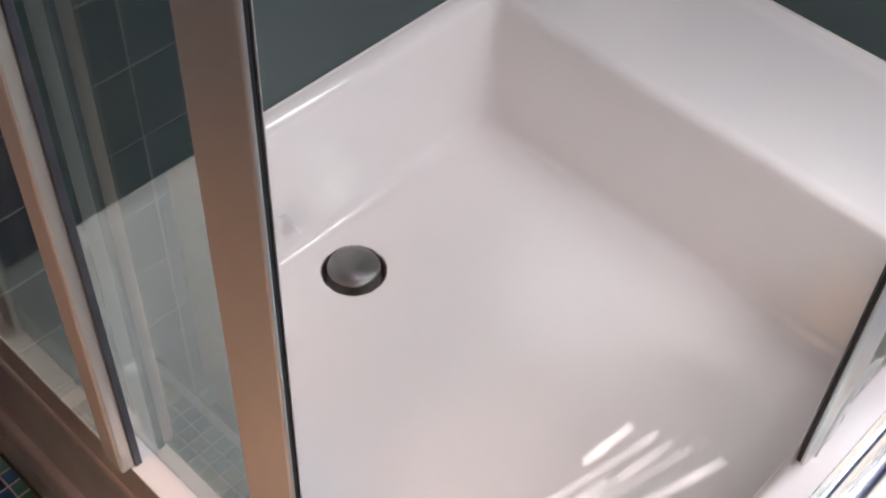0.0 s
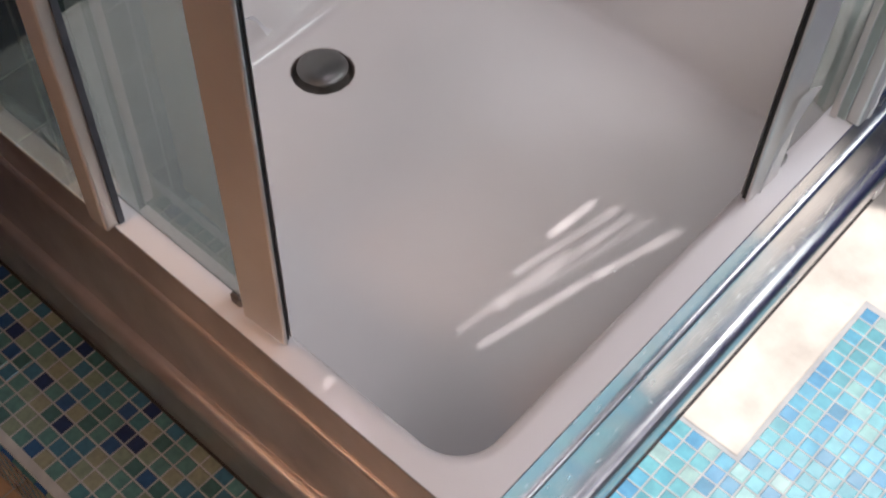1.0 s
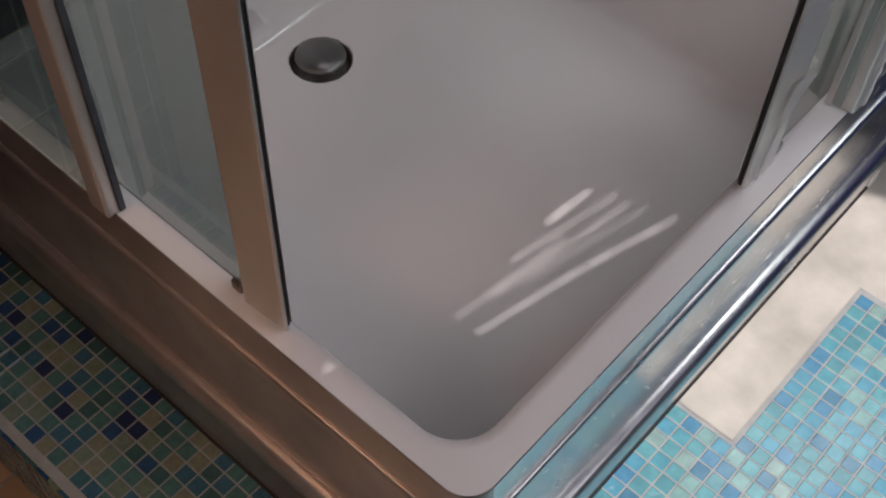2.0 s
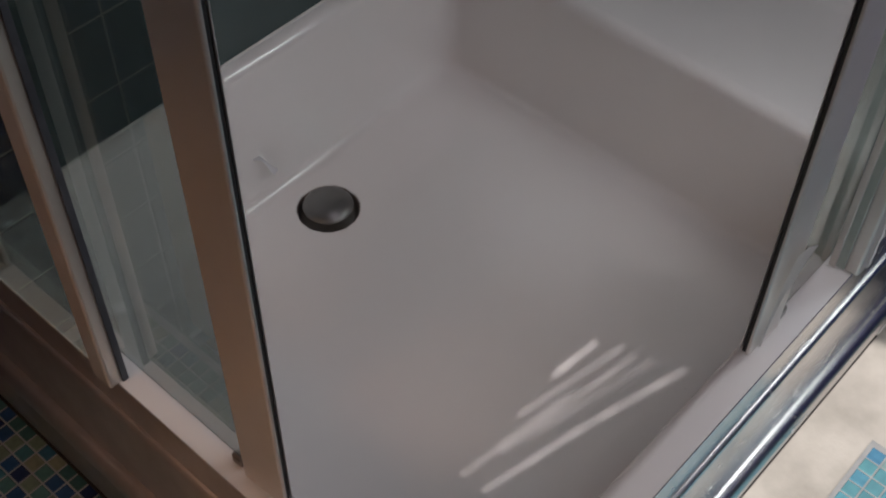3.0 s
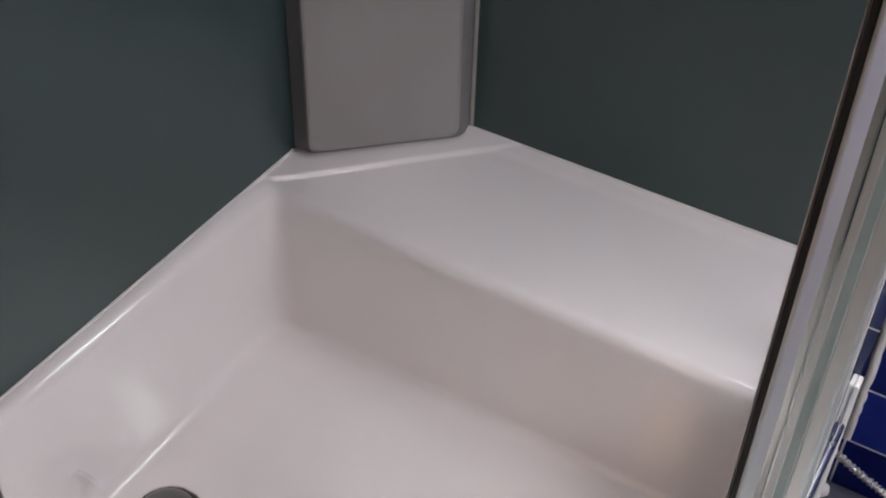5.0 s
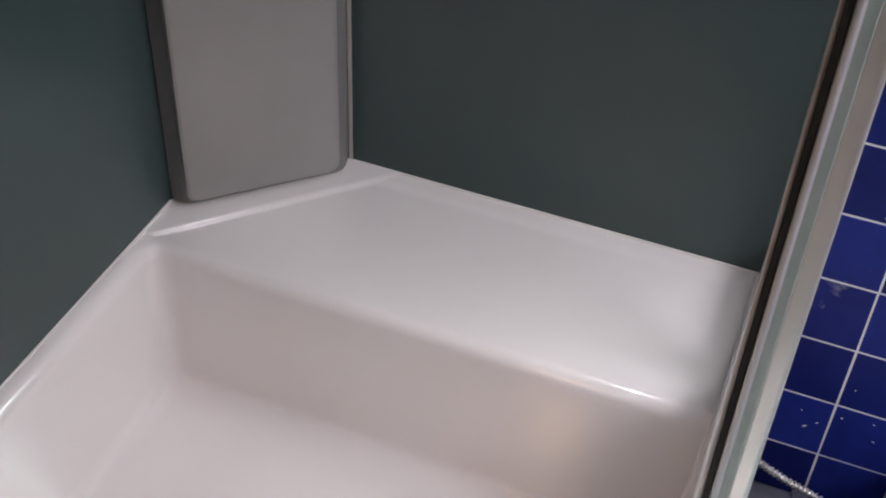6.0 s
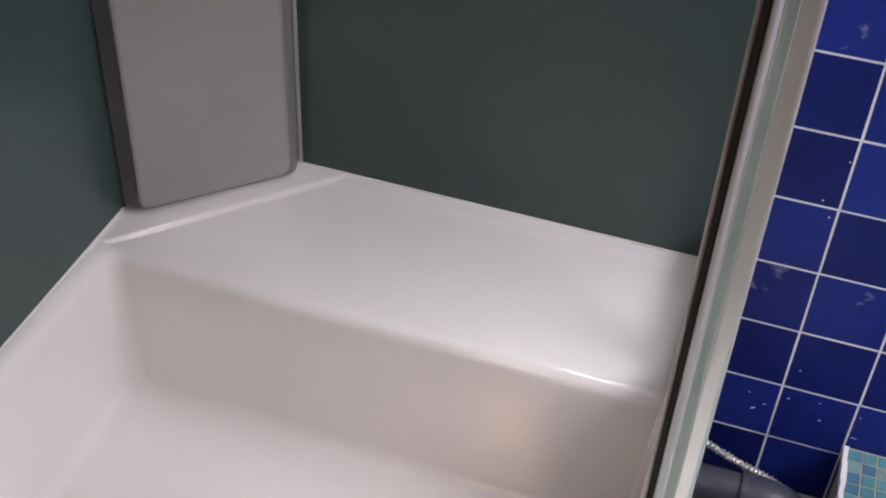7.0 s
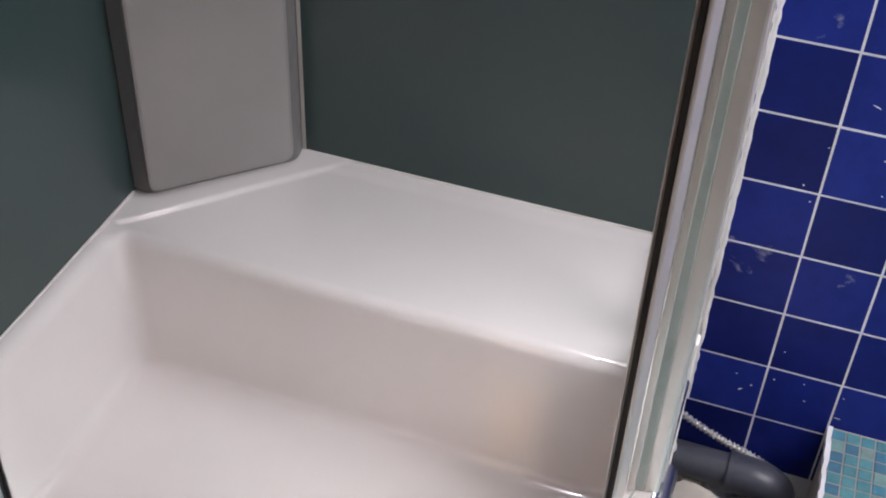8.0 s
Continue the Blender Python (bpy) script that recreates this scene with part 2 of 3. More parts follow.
for y0, y1, z0, z1 in ((-1.2, LOWER[0], LOW - 0.05, LOWER[3]), (LOWER[1], SY + 0.02, LOW - 0.05, LOWER[3]), (LOWER[0], LOWER[1], LOW - 0.05, LOWER[2]),
                       (-1.2, SY + 0.02, LOWER[3], UPPER[2]), (-1.2, UPPER[0], UPPER[2], UPPER[3]), (UPPER[1], SY + 0.02, UPPER[2], UPPER[3]), (-1.2, SY + 0.02, UPPER[3], CEIL)):
    box(-1.66, -1.6, y0, y1, z0, z1, bm=bm)
wall_west = shell("wall_west", bm, PLASTER, "white plaster wall with a high window and an added low one", "wall")
ceiling = shell("ceiling", box(-1.75, TILE_X + 0.15, -1.35, 1.0, CEIL + 0.002, CEIL + 0.1), PLASTER, "plain white plaster ceiling", "ceiling")
SOUTH = -1.2
SX0, SX1, SZ0, SZ1 = 0.10, 1.0, 1.08, 1.92   # window added in the south wall, unseen, to hold the fill
bm = box(-1.6, SX0, SOUTH - 0.15, SOUTH, LOW - 0.05, CEIL)
box(SX1, TILE_X - 0.0025, SOUTH - 0.15, SOUTH, LOW - 0.05, CEIL, bm=bm)
box(SX0, SX1, SOUTH - 0.15, SOUTH, LOW - 0.05, SZ0, bm=bm)
box(SX0, SX1, SOUTH - 0.15, SOUTH, SZ1, CEIL, bm=bm)
wall_south = shell("wall_south", bm, PAINT, "pale grey painted wall with an added, unseen window", "wall")
floor = shell("floor", box(-1.6, TILE_X, SOUTH, SY + 0.02, LOW - 0.05, LOW), GROUT_GREY, "tan and dark brown tiled bathroom floor below the step", "floor")

# ---- step in front of the shower ----
NOTCH_Y = -0.237                 # the step is broken away beside the wall, past this line
outline = [(-0.189, -0.62), (1.062, -0.62), (1.062, NOTCH_Y)]
rng = random.Random(5)
for k in range(9):
    outline.append((1.05 - 0.155 * k / 8 + rng.uniform(-0.004, 0.004), NOTCH_Y + rng.uniform(-0.004, 0.003)))
for k in range(1, 16):
    y = NOTCH_Y + 0.30 * k / 15
    outline.append((0.895 - 0.024 * math.sin(k * 0.75) ** 2 + rng.uniform(-0.007, 0.007), y + rng.uniform(-0.004, 0.004)))
outline += [(0.885, SY + 0.02), (-0.189, SY + 0.02)]
platform = shell("step", prism(outline, LOW, -0.0035), CEMENT, "low step clad in sea-green and blue glass mosaic with a bare cement patch", "step")
for c in ((-0.1885, -0.010, -0.615, SY + 0.015), (-0.0098, 0.365, -0.615, -0.032), (0.3652, 0.655, -0.615, -0.110), (0.6552, 1.055, -0.615, NOTCH_Y - 0.002)):
    part("grout_bed", box(*c, -0.012, -0.0005), GROUT_GREY, platform, "pale grey joint mortar")
rng = random.Random(44)
rim_line = [(1.058, NOTCH_Y - 0.002)] + [(1.05 - 0.165 * k / 22, NOTCH_Y - 0.0015 + rng.uniform(-0.0012, 0.0012)) for k in range(23)]
rim_line += [(1.05 - 0.165 * k / 22, NOTCH_Y + 0.005 + rng.uniform(-0.0014, 0.0014)) for k in range(22, -1, -1)] + [(1.058, NOTCH_Y + 0.005)]
part("plaster_edge", prism(rim_line, -0.014, 0.003), GROUT, platform, "ragged white plaster edge")
shell("ground", box(0.80, TILE_X, NOTCH_Y - 0.02, SY, LOW, PIT), CEMENT, "rough cement bed of the open pipe recess", "ground")

# ---- shower tray ----
tray = thing("shower_tray", "deep white acrylic shower tray with a seat ledge and chrome apron", "shower tray")


def sstep(u):
    u = min(max(u, 0.0), 1.0)
    return u * u * (3 - 2 * u)


def smax(a, b, k):
    h = max(k - abs(a - b), 0.0) / k
    return max(a, b) + h * h * k * 0.25


def inner(du, dv, r):
    """Distance into the basin from a rounded corner of its edge."""
    if du < r and dv < r:
        return r - math.hypot(r - du, r - dv)
    return min(du, dv)


def tight(du, dv, k):
    """The same for the back corner, which stays tightly rounded all the way down."""
    h = max(k - abs(du - dv), 0.0) / k
    return min(du, dv) - h * h * k * 0.25


def wall_fall(d, high, r1, r2, draft):
    """Height over the floor at a distance d inside the basin's edge: a rounded shoulder, a steep face and a foot fillet."""
    tip = math.pi / 2 - radians(draft)
    c, k = math.sin(tip), 1 - math.cos(tip)
    run = (high - k * (r1 + r2)) * math.tan(radians(draft))
    wide = c * (r1 + r2) + run
    if d <= 0:
        return high
    if d >= wide:
        return 0.0
    if d < c * r1:
        return high - r1 + math.sqrt(r1 * r1 - d * d)
    if d > wide - c * r2:
        return r2 - math.sqrt(max(r2 * r2 - (wide - d) ** 2, 0.0))
    return high - k * r1 - (d - c * r1) / math.tan(radians(draft))


DRAIN_X, DRAIN_Y = 0.436, 0.626


def tray_height(x, y):
    front = BOTTOM + wall_fall(inner(x + 0.004, y + 0.004, 0.060), RIM - BOTTOM, 0.015, 0.034, 4)
    high = 0.214 + 0.0065 * sstep((y - 0.62) / 0.10) * sstep((0.84 - x) / 0.10)
    back = BOTTOM + wall_fall(tight(0.809 - x, 0.741 - y, 0.028), high, 0.020, 0.024, 5)
    if x > 0.808:
        # the seat rises a little to the wall, with shallow lips before the column and along the wall
        back += 0.004 * sstep((x - 0.808) / 0.20) + max(0.0042 * sstep((x + y - 1.535) / 0.011), 0.002 * sstep((x - 1.012) / 0.020))
    z = smax(front, back, 0.012)
    r = math.hypot(x - DRAIN_X, y - DRAIN_Y)
    # slight fall of the floor to the drain, and the drain's hole
    if r < 0.30 and z < BOTTOM + 0.02:
        z -= 0.004 * (1 - r / 0.30) ** 2
    return z - 0.03 if r < 0.0430 else z


def stations(spans):
    """Grid lines along one side: runs of (end, step), finer where the form bends."""
    out = [spans[0]]
    for end, step in spans[1:]:
        n = max(1, round((end - out[-1]) / step))
        a = out[-1]
        out += [a + (end - a) * k / n for k in range(1, n + 1)]
    return out


X0, X1, Y0, Y1, RC = -0.022, SX + 0.012, -0.0285, SY + 0.012, 0.030
xs = stations([X0, (-0.006, 0.003), (0.060, 0.0012), (0.385, 0.0065), (0.488, 0.0015), (0.725, 0.0065), (0.815, 0.0012), (1.04, 0.0025), (X1, 0.004)])
ys = stations([Y0, (-0.006, 0.003), (0.060, 0.0012), (0.48, 0.0065), (0.575, 0.003), (0.662, 0.0015), (0.748, 0.0012), (Y1, 0.003)])
nx, ny = len(xs) - 1, len(ys) - 1
verts, faces = [], []
for y in ys:
    for x in xs:
        du, dv = X0 + RC - x, Y0 + RC - y
        if du > 0 and dv > 0 and math.hypot(du, dv) > 0:
            q = max(du, dv) / math.hypot(du, dv)
            verts.append((X0 + RC - du * q, Y0 + RC - dv * q, RIM))
        else:
            verts.append((x, y, tray_height(x, y)))
for j in range(ny):
    for i in range(nx):
        a = j * (nx + 1) + i
        faces.append((a, a + 1, a + nx + 2, a + nx + 1))
me = bpy.data.meshes.new("basin")
me.from_pydata(verts, [], faces)
basin = part("basin", me, ACRYLIC, tray, smooth=True)

# apron: three bands parted by two beads, on both open sides
def bead(base, mid, half, proud):
    """Points of a rounded bead on the apron's section, from its top down."""
    return [(base + proud * math.sin(math.pi * k / 20) ** 0.8, mid + half * math.cos(math.pi * k / 20)) for k in range(21)]


def apron_section(foot):
    """The apron's section (out, up): top band, thin bead, wide band, thick bead, foot."""
    return ([(-0.002, 0.3295), (0.0, 0.3265), (0.0005, 0.30)] + bead(0.001, 0.266, 0.008, 0.0055) + [(0.0018, 0.22), (0.0018, 0.15)]
            + bead(0.003, 0.099, 0.022, 0.0160) + [(foot - 0.002, 0.030), (foot, 0.018), (foot, 0.001), (-0.012, 0.001), (-0.012, 0.325)])


WEST_FOOT, SOUTH_FOOT = 0.0135, 0.0035
# copy of the chrome for the west side, brown reflections put into its colour
BROWNED_CHROME = surface("browned_chrome", (0.46, 0.42, 0.41), (0.60, 0.55, 0.53), 14, (0.34, 0.46), metal=0.9)
for side, a, b, out_by in (("x", (X0, Y0 + RC, 0), (X0, SY, 0), WEST_FOOT), ("y", (X0 + RC, Y0, 0), (0.8018, Y0, 0), SOUTH_FOOT)):
    part("apron", extrude_along(apron_section(out_by), a, b, (-1, 0, 0) if side == "x" else (0, -1, 0)), BROWNED_CHROME if side == "x" else CHROME, tray, "metal apron with two rounded beads")
bm = bmesh.new()
rows = []
for k in range(13):
    a = math.pi + math.pi / 2 * k / 12
    foot = WEST_FOOT + (SOUTH_FOOT - WEST_FOOT) * k / 12
    rows.append([bm.verts.new((X0 + RC + (RC + o) * math.cos(a), Y0 + RC + (RC + o) * math.sin(a), u)) for o, u in apron_section(foot)])
for p, q in zip(rows, rows[1:]):
    n = len(p)
    for k in range(n):
        bm.faces.new((p[k], p[(k + 1) % n], q[(k + 1) % n], q[k]))
part("apron_corner", bm, BROWNED_CHROME, tray)

for c in ((0.01, 0.8018, Y0 - SOUTH_FOOT - 0.0022, Y0 - SOUTH_FOOT + 0.001), (X0 - WEST_FOOT - 0.004, X0 - WEST_FOOT + 0.001, 0.01, SY)):
    part("foot_joint", box(*c, -0.0004, 0.0014), RUBBER, tray, "dark open joint along the foot")

part("end_strip", box(0.802, 0.822, Y0 - 0.0065, Y0 - 0.0005, 0.001, RIM - 0.001, 0.002), SILICONE, tray, "white sealing strip at the end of the apron")

# ---- drain ----
CAPMETAL = surface("dull_chrome", (0.20, 0.198, 0.195), (0.27, 0.265, 0.26), 9, (0.30, 0.42), metal=0.9)
BRONZE = surface("dark_bronze", (0.20, 0.160, 0.145), (0.27, 0.225, 0.205), 30, (0.35, 0.5), metal=0.35)
drain = thing("shower_drain", "chrome dome drain cover set in the white tray floor", "drain", at=(DRAIN_X, DRAIN_Y, BOTTOM - 0.0028))
part("ring", lathe([(0.0420, -0.006), (0.0425, 0.0005), (0.0450, 0.0022), (0.0495, 0.0016), (0.0525, -0.0015), (0.0420, -0.006)], (0, 0, 0), 64), BRONZE, drain, "dark bronze rim", smooth=True)
part("bowl", lathe([(0.0, -0.022), (0.030, -0.022), (0.040, -0.017), (0.0428, -0.004)], (0, 0, 0)), DARK, drain, smooth=True)
part("cap", lathe([(0.0, 0.0150), (0.012, 0.0146), (0.023, 0.0132), (0.031, 0.0105), (0.0348, 0.0072), (0.0352, 0.0060), (0.0338, 0.0044), (0.0, 0.0034)], (0, 0, 0.0035), 64), CAPMETAL, drain, "domed dull metal cap", smooth=True)
part("stem", lathe([(0.0, 0.008), (0.008, 0.008), (0.008, -0.022), (0.0, -0.022)], (0, 0, 0), 20), DARK, drain)

# ---- back panels and column ----
def glow(name, color, strength):
    m, t, b, link = nodes(name)
    b.inputs["Emission Color"].default_value = (*color, 1)
    b.inputs["Emission Strength"].default_value = strength
    return m


TOP = 2.05
panel_n = tagged(part("back_panel", box(-0.02, 0.93, SY, SY + 0.010, LEDGE - 0.012, TOP, 0.002), PANEL), "dark grey-green glossy shower wall panel", "wall panel", "shower wall panels")
panel_e = tagged(part("back_panel", box(SX, SX + 0.010, -0.02, 0.63, LEDGE - 0.012, TOP, 0.002), PANEL), "dark grey-green glossy shower wall panel", "wall panel", "shower wall panels")

for panel, c in ((panel_n, (0.0, 0.872, SY - 0.002, SY, LEDGE - 0.008, LEDGE + 0.002)), (panel_e, (SX - 0.002, SX, 0.0, 0.565, LEDGE - 0.008, LEDGE + 0.002))):
    part("joint_seal", box(*c, 0.0006), SILICONE, panel, "thin white silicone joint")


def rounded(points, radii, n=6):
    out = []
    for k, (p, r) in enumerate(zip(points, radii)):
        p = Vector(p)
        a, b = Vector(points[k - 1]), Vector(points[(k + 1) % len(points)])
        if r == 0:
            out.append(tuple(p))
            continue
        s, e = p + (a - p).normalized() * r, p + (b - p).normalized() * r
        for i in range(n + 1):
            u = i / n
            out.append(tuple((1 - u) ** 2 * s + 2 * u * (1 - u) * p + u * u * e))
    return out


column = thing("shower_column", "silver grey shower column across the back corner", "shower column", at=(0.97, 0.67, LEDGE))
col = rounded([(0.876, 0.744), (0.873, 0.716), (1.017, 0.566), (1.047, 0.573), (1.047, 0.744)], [0, 0.010, 0.014, 0, 0])
col = [(x - 0.97, y - 0.67) for x, y in col]
part("body", prism(col, 0.004, TOP - LEDGE), GREY_SIDE, column, "grey sides, reflected dark panels put into the colour")
# front plate on the diagonal, with rounded lower corners
ends = (Vector((0.8712, 0.7192, 0)), Vector((1.0135, 0.5713, 0)))
along = (ends[1] - ends[0]).normalized()
out = Vector((along.y, -along.x, 0))
out = out if out.dot(Vector((-1, -1, 0))) > 0 else -out
wide = (ends[1] - ends[0]).length
shape = rounded([(0, 0), (wide, 0), (wide, TOP - LEDGE - 0.01), (0, TOP - LEDGE - 0.01)], [0.016, 0.016, 0, 0])
bm = bmesh.new()
base = ends[0] - Vector((0.97, 0.67, 0))
loops = []
for inset, depth in ((0, -0.004), (0, 0.003), (0.0015, 0.0055), (0.005, 0.007)):
    c = Vector((wide / 2, (TOP - LEDGE) / 2))
    ring = []
    for u, v in shape:
        du, dv = max(-1, min(1, (u - c.x) / (wide / 2 - 0.016))), (-1 if v < 0.02 else 0)
        ring.append(bm.verts.new(base + along * (u - inset * du) + out * depth + Vector((0, 0, 0.008 + v - inset * dv))))
    loops.append(ring)
for p, q in zip(loops, loops[1:]):
    for k in range(len(p)):
        bm.faces.new((p[k], p[(k + 1) % len(p)], q[(k + 1) % len(p)], q[k]))
bm.faces.new(loops[-1])
part("front_plate", bm, GREY, column, "satin silver grey front plate")
part("edge_trim", box(0.0755, 0.0775, -0.1035, -0.0985, 0.002, TOP - LEDGE), STEEL, column, "thin bright metal trim")



# ---- glass sides: a fixed pane and a half-open sliding door on each open side ----
def side_box(side, s0, s1, o0, o1, z0, z1, bevel=0.0):
    """A bar in a side's own measures: along it from the open corner, outward, and up."""
    if side == "x":
        return box(s0, s1, -o1, -o0, z0, z1, bevel)
    return box(-o1, -o0, s0, s1, z0, z1, bevel)


GLASS_TOP = 1.98


def sliding_door(side, s, wide):
    door = thing("sliding_door", "half-open clear glass sliding shower door with bright metal stiles", "shower door", "sliding shower doors")
    pane = part("glass", side_box(side, s + 0.044, s + wide - 0.02, -0.003, 0.003, RIM + 0.016, GLASS_TOP, 0.001), PANE, door)
    pane.visible_shadow = False
    top = GLASS_TOP + 0.01
    plan = rounded([(s - 0.004, 0.0072), (s + 0.049, 0.0095), (s + 0.049, -0.0045), (s + 0.0046, -0.0045), (s + 0.0046, 0.0038), (s - 0.004, 0.0038)], [0.0030, 0.004, 0.003, 0.001, 0, 0.001], 5)
    plan = [(u, -o) if side == "x" else (-o, u) for u, o in plan]
    part("stile", prism(plan, RIM + 0.006, top), STEEL, door, "wide satin metal stile")
    part("inner_lip", side_box(side, s - 0.001, s + 0.0045, -0.0036, -0.0026, RIM + 0.006, top, 0.0003), STEEL, door)
    part("gasket", side_box(side, s - 0.0005, s + 0.0045, -0.0014, 0.0034, RIM + 0.004, top, 0.0008), RUBBER, door, "black rubber magnetic gasket")
    part("rear_stile", side_box(side, s + wide - 0.025, s + wide, -0.008, 0.008, RIM + 0.006, GLASS_TOP + 0.01, 0.003), STEEL, door)
    part("guide_block", side_box(side, s + 0.056, s + 0.070, -0.006, 0.006, RIM + 0.001, RIM + 0.015, 0.003), DARK, door, "small dark bottom guide")
    return door


def fixed_pane(side, s, end, channel, seal, o0, o1, brush):
    pane = thing("fixed_glass_pane", "fixed clear glass shower pane in slim metal profiles", "shower screen", "fixed shower panes")
    mid = (o0 + o1) / 2
    sheet = part("glass", side_box(side, s + 0.024, end, mid - 0.003, mid + 0.003, RIM + 0.0015, GLASS_TOP, 0.001), PANE, pane)
    sheet.visible_shadow = False
    part("stile", side_box(side, s, s + 0.028, o0, o1, RIM + 0.001, GLASS_TOP + 0.01, 0.003), STEEL, pane, "slim satin metal stile")
    part("brush_seal", side_box(side, s - 0.003, s, *brush, RIM + 0.003, GLASS_TOP, 0.001), seal, pane, "brush seal, on the right pane coloured as hazy glass")
    part("wall_channel", side_box(side, end - 0.004, end + channel, 0.004, 0.022, RIM + 0.001, GLASS_TOP + 0.01, 0.003), STEEL, pane)
    part("bottom_seal", side_box(side, s + 0.028, end - 0.004, 0.0205, 0.0235, RIM + 0.0005, RIM + 0.005, 0.0008), SILICONE, pane, "thin white bottom seal")
    return pane


GASKET = surface("grey_brush", (0.035, 0.040, 0.052), (0.060, 0.066, 0.080), 40, (0.6, 0.8))
# right pane's strip: the green sheen of edge-on glass put into a colour
GLASS_HAZE = surface("glass_haze_green", (0.36, 0.42, 0.39), (0.44, 0.50, 0.47), 30, (0.3, 0.5))
sliding_door("y", 0.207, 0.43)
right_door = sliding_door("x", 0.412, 0.45)
fixed_pane("y", 0.419, 0.716, 0.028, GASKET, 0.012, 0.032, (0.012, 0.019))
right_pane = fixed_pane("x", 0.572, 1.043, 0.018, GLASS_HAZE, 0.018, 0.035, (0.0037, 0.0200))


def ragged_strip(x0, x1, y, thick, z0, z1, seed):
    """A torn upright strip: its edges wander along its height."""
    rng = random.Random(seed)
    bm = bmesh.new()
    rows = []
    n = int((z1 - z0) / 0.006)
    for k in range(n + 1):
        a, c = x0 + rng.uniform(-0.0012, 0.0012), x1 + rng.uniform(-0.0020, 0.0020) * (1 + math.sin(k * 0.13))
        z = z0 + (z1 - z0) * k / n
        rows.append([bm.verts.new(p) for p in ((a, y, z), (c, y, z), (c, y - thick, z), (a, y - thick, z))])
    for p, q in zip(rows, rows[1:]):
        for k in range(4):
            bm.faces.new((p[k], p[(k + 1) % 4], q[(k + 1) % 4], q[k]))
    bm.faces.new(rows[0])
    bm.faces.new(rows[-1][::-1])
    return bm


# torn protective film still hanging from the door's stile
rng = random.Random(61)
bm = bmesh.new()
rows = []
for k in range(17):
    u = k / 16
    z = RIM + 0.012 + 0.130 * u
    a = 0.419 + 0.012 * u + rng.uniform(-0.0008, 0.0008)
    b = a + 0.007 + 0.026 * max(0.0, (u - 0.45) / 0.55) ** 1.2 + rng.uniform(-0.0015, 0.0015)
    lift = -0.0105 - 0.010 * max(0.0, u - 0.4) ** 2
    rows.append((bm.verts.new((a, lift, z)), bm.verts.new(((a + b) / 2, lift - 0.0012, z)), bm.verts.new((b, lift - 0.004 * u, z - 0.008 * u))))
for p, q in zip(rows, rows[1:]):
    for k in range(2):
        bm.faces.new((p[k], p[k + 1], q[k + 1], q[k]))
bmesh.ops.solidify(bm, geom=bm.faces[:], thickness=0.0006)
part("film_flap", bm, SILICONE, right_door, "torn flap of white protective film")
part("inner_trim", side_box("x", 0.5655, 0.5688, 0.0037, 0.0112, RIM + 0.003, GLASS_TOP, 0.001), STEEL, right_pane)
part("film_edge", ragged_strip(0.590, 0.598, -0.0348, 0.0018, RIM + 0.002, 1.4, 4), SILICONE, right_pane, "torn edge of white protective film")

# uneven sealant down the wall joint
rng = random.Random(11)
pts = [(TILE_X - 0.002 + rng.uniform(-0.0006, 0.0006), -0.0275 + rng.uniform(-0.0010, 0.0010), -0.02 + 0.012 * k) for k in range(160)]
tagged(part("sealant_bead", tube(pts, 0.0062, 10), SILICONE, smooth=True), "uneven white silicone bead between metal channel and blue tiles", "sealant")

# ---- pipes in the recess ----
PIPE = Vector((1.0, -0.1, PIT))
pipe = thing("waste_pipe", "dark grey plastic waste pipe lying in the broken recess", "waste pipe", at=PIPE)
Z = -0.083 - PIT
part("pipe", tube([(0, 0.30, Z), (0, 0.1, Z), (0, -0.018, Z)], 0.0255, 28), PVC, pipe, smooth=True)
part("elbow", tube([(0, -0.014, Z), (0, -0.050, Z - 0.001), (0.001, -0.074, Z - 0.010), (0.002, -0.088, Z - 0.032), (0.002, -0.090, 0.0)], 0.0290, 28), PVC, pipe, "elbow with a raised socket", smooth=True)
part("socket_rim", tube([(0, -0.011, Z), (0, -0.019, Z)], 0.0305, 28), PVC, pipe, smooth=True)
part("pipe_saddle", box(-0.02, 0.02, 0.02, 0.05, 0.0, Z - 0.024, 0.004), CEMENT, pipe, "dab of cement under the pipe")
part("bolt_cap", lathe([(0.0, 0.012), (0.006, 0.0115), (0.010, 0.008), (0.011, 0.0), (0.008, -0.006), (0.0, -0.007)], (-0.012, 0.076, Z + 0.028), 20), SILICONE, pipe, "round white plastic cap", smooth=True)

BRAID = surface("bright_braid", (0.78, 0.77, 0.76), (0.88, 0.87, 0.86), 40, (0.22, 0.34), metal=0.75)
hose = thing("flexible_hose", "braided steel flexible hose with a brass end", "hose", at=(1.03, -0.03, -0.05))
part("hose", tube([(0.0, 0.016, 0.036), (0.0, -0.02, 0.015), (0.004, -0.07, -0.012), (0.008, -0.11, -0.030), (0.010, -0.141, -0.048), (0.010, -0.165, -0.072), (0.006, -0.178, -0.116)], 0.0038, 12, 0.0026, 0.0072), BRAID, hose, smooth=False)
part("fitting", tube([(0.0, 0.045, 0.050), (0.0, 0.016, 0.036)], 0.009, 6), BRASS, hose, "brass hexagonal fitting")

# loose lumps of mortar at the foot of the tiled wall
rng = random.Random(3)
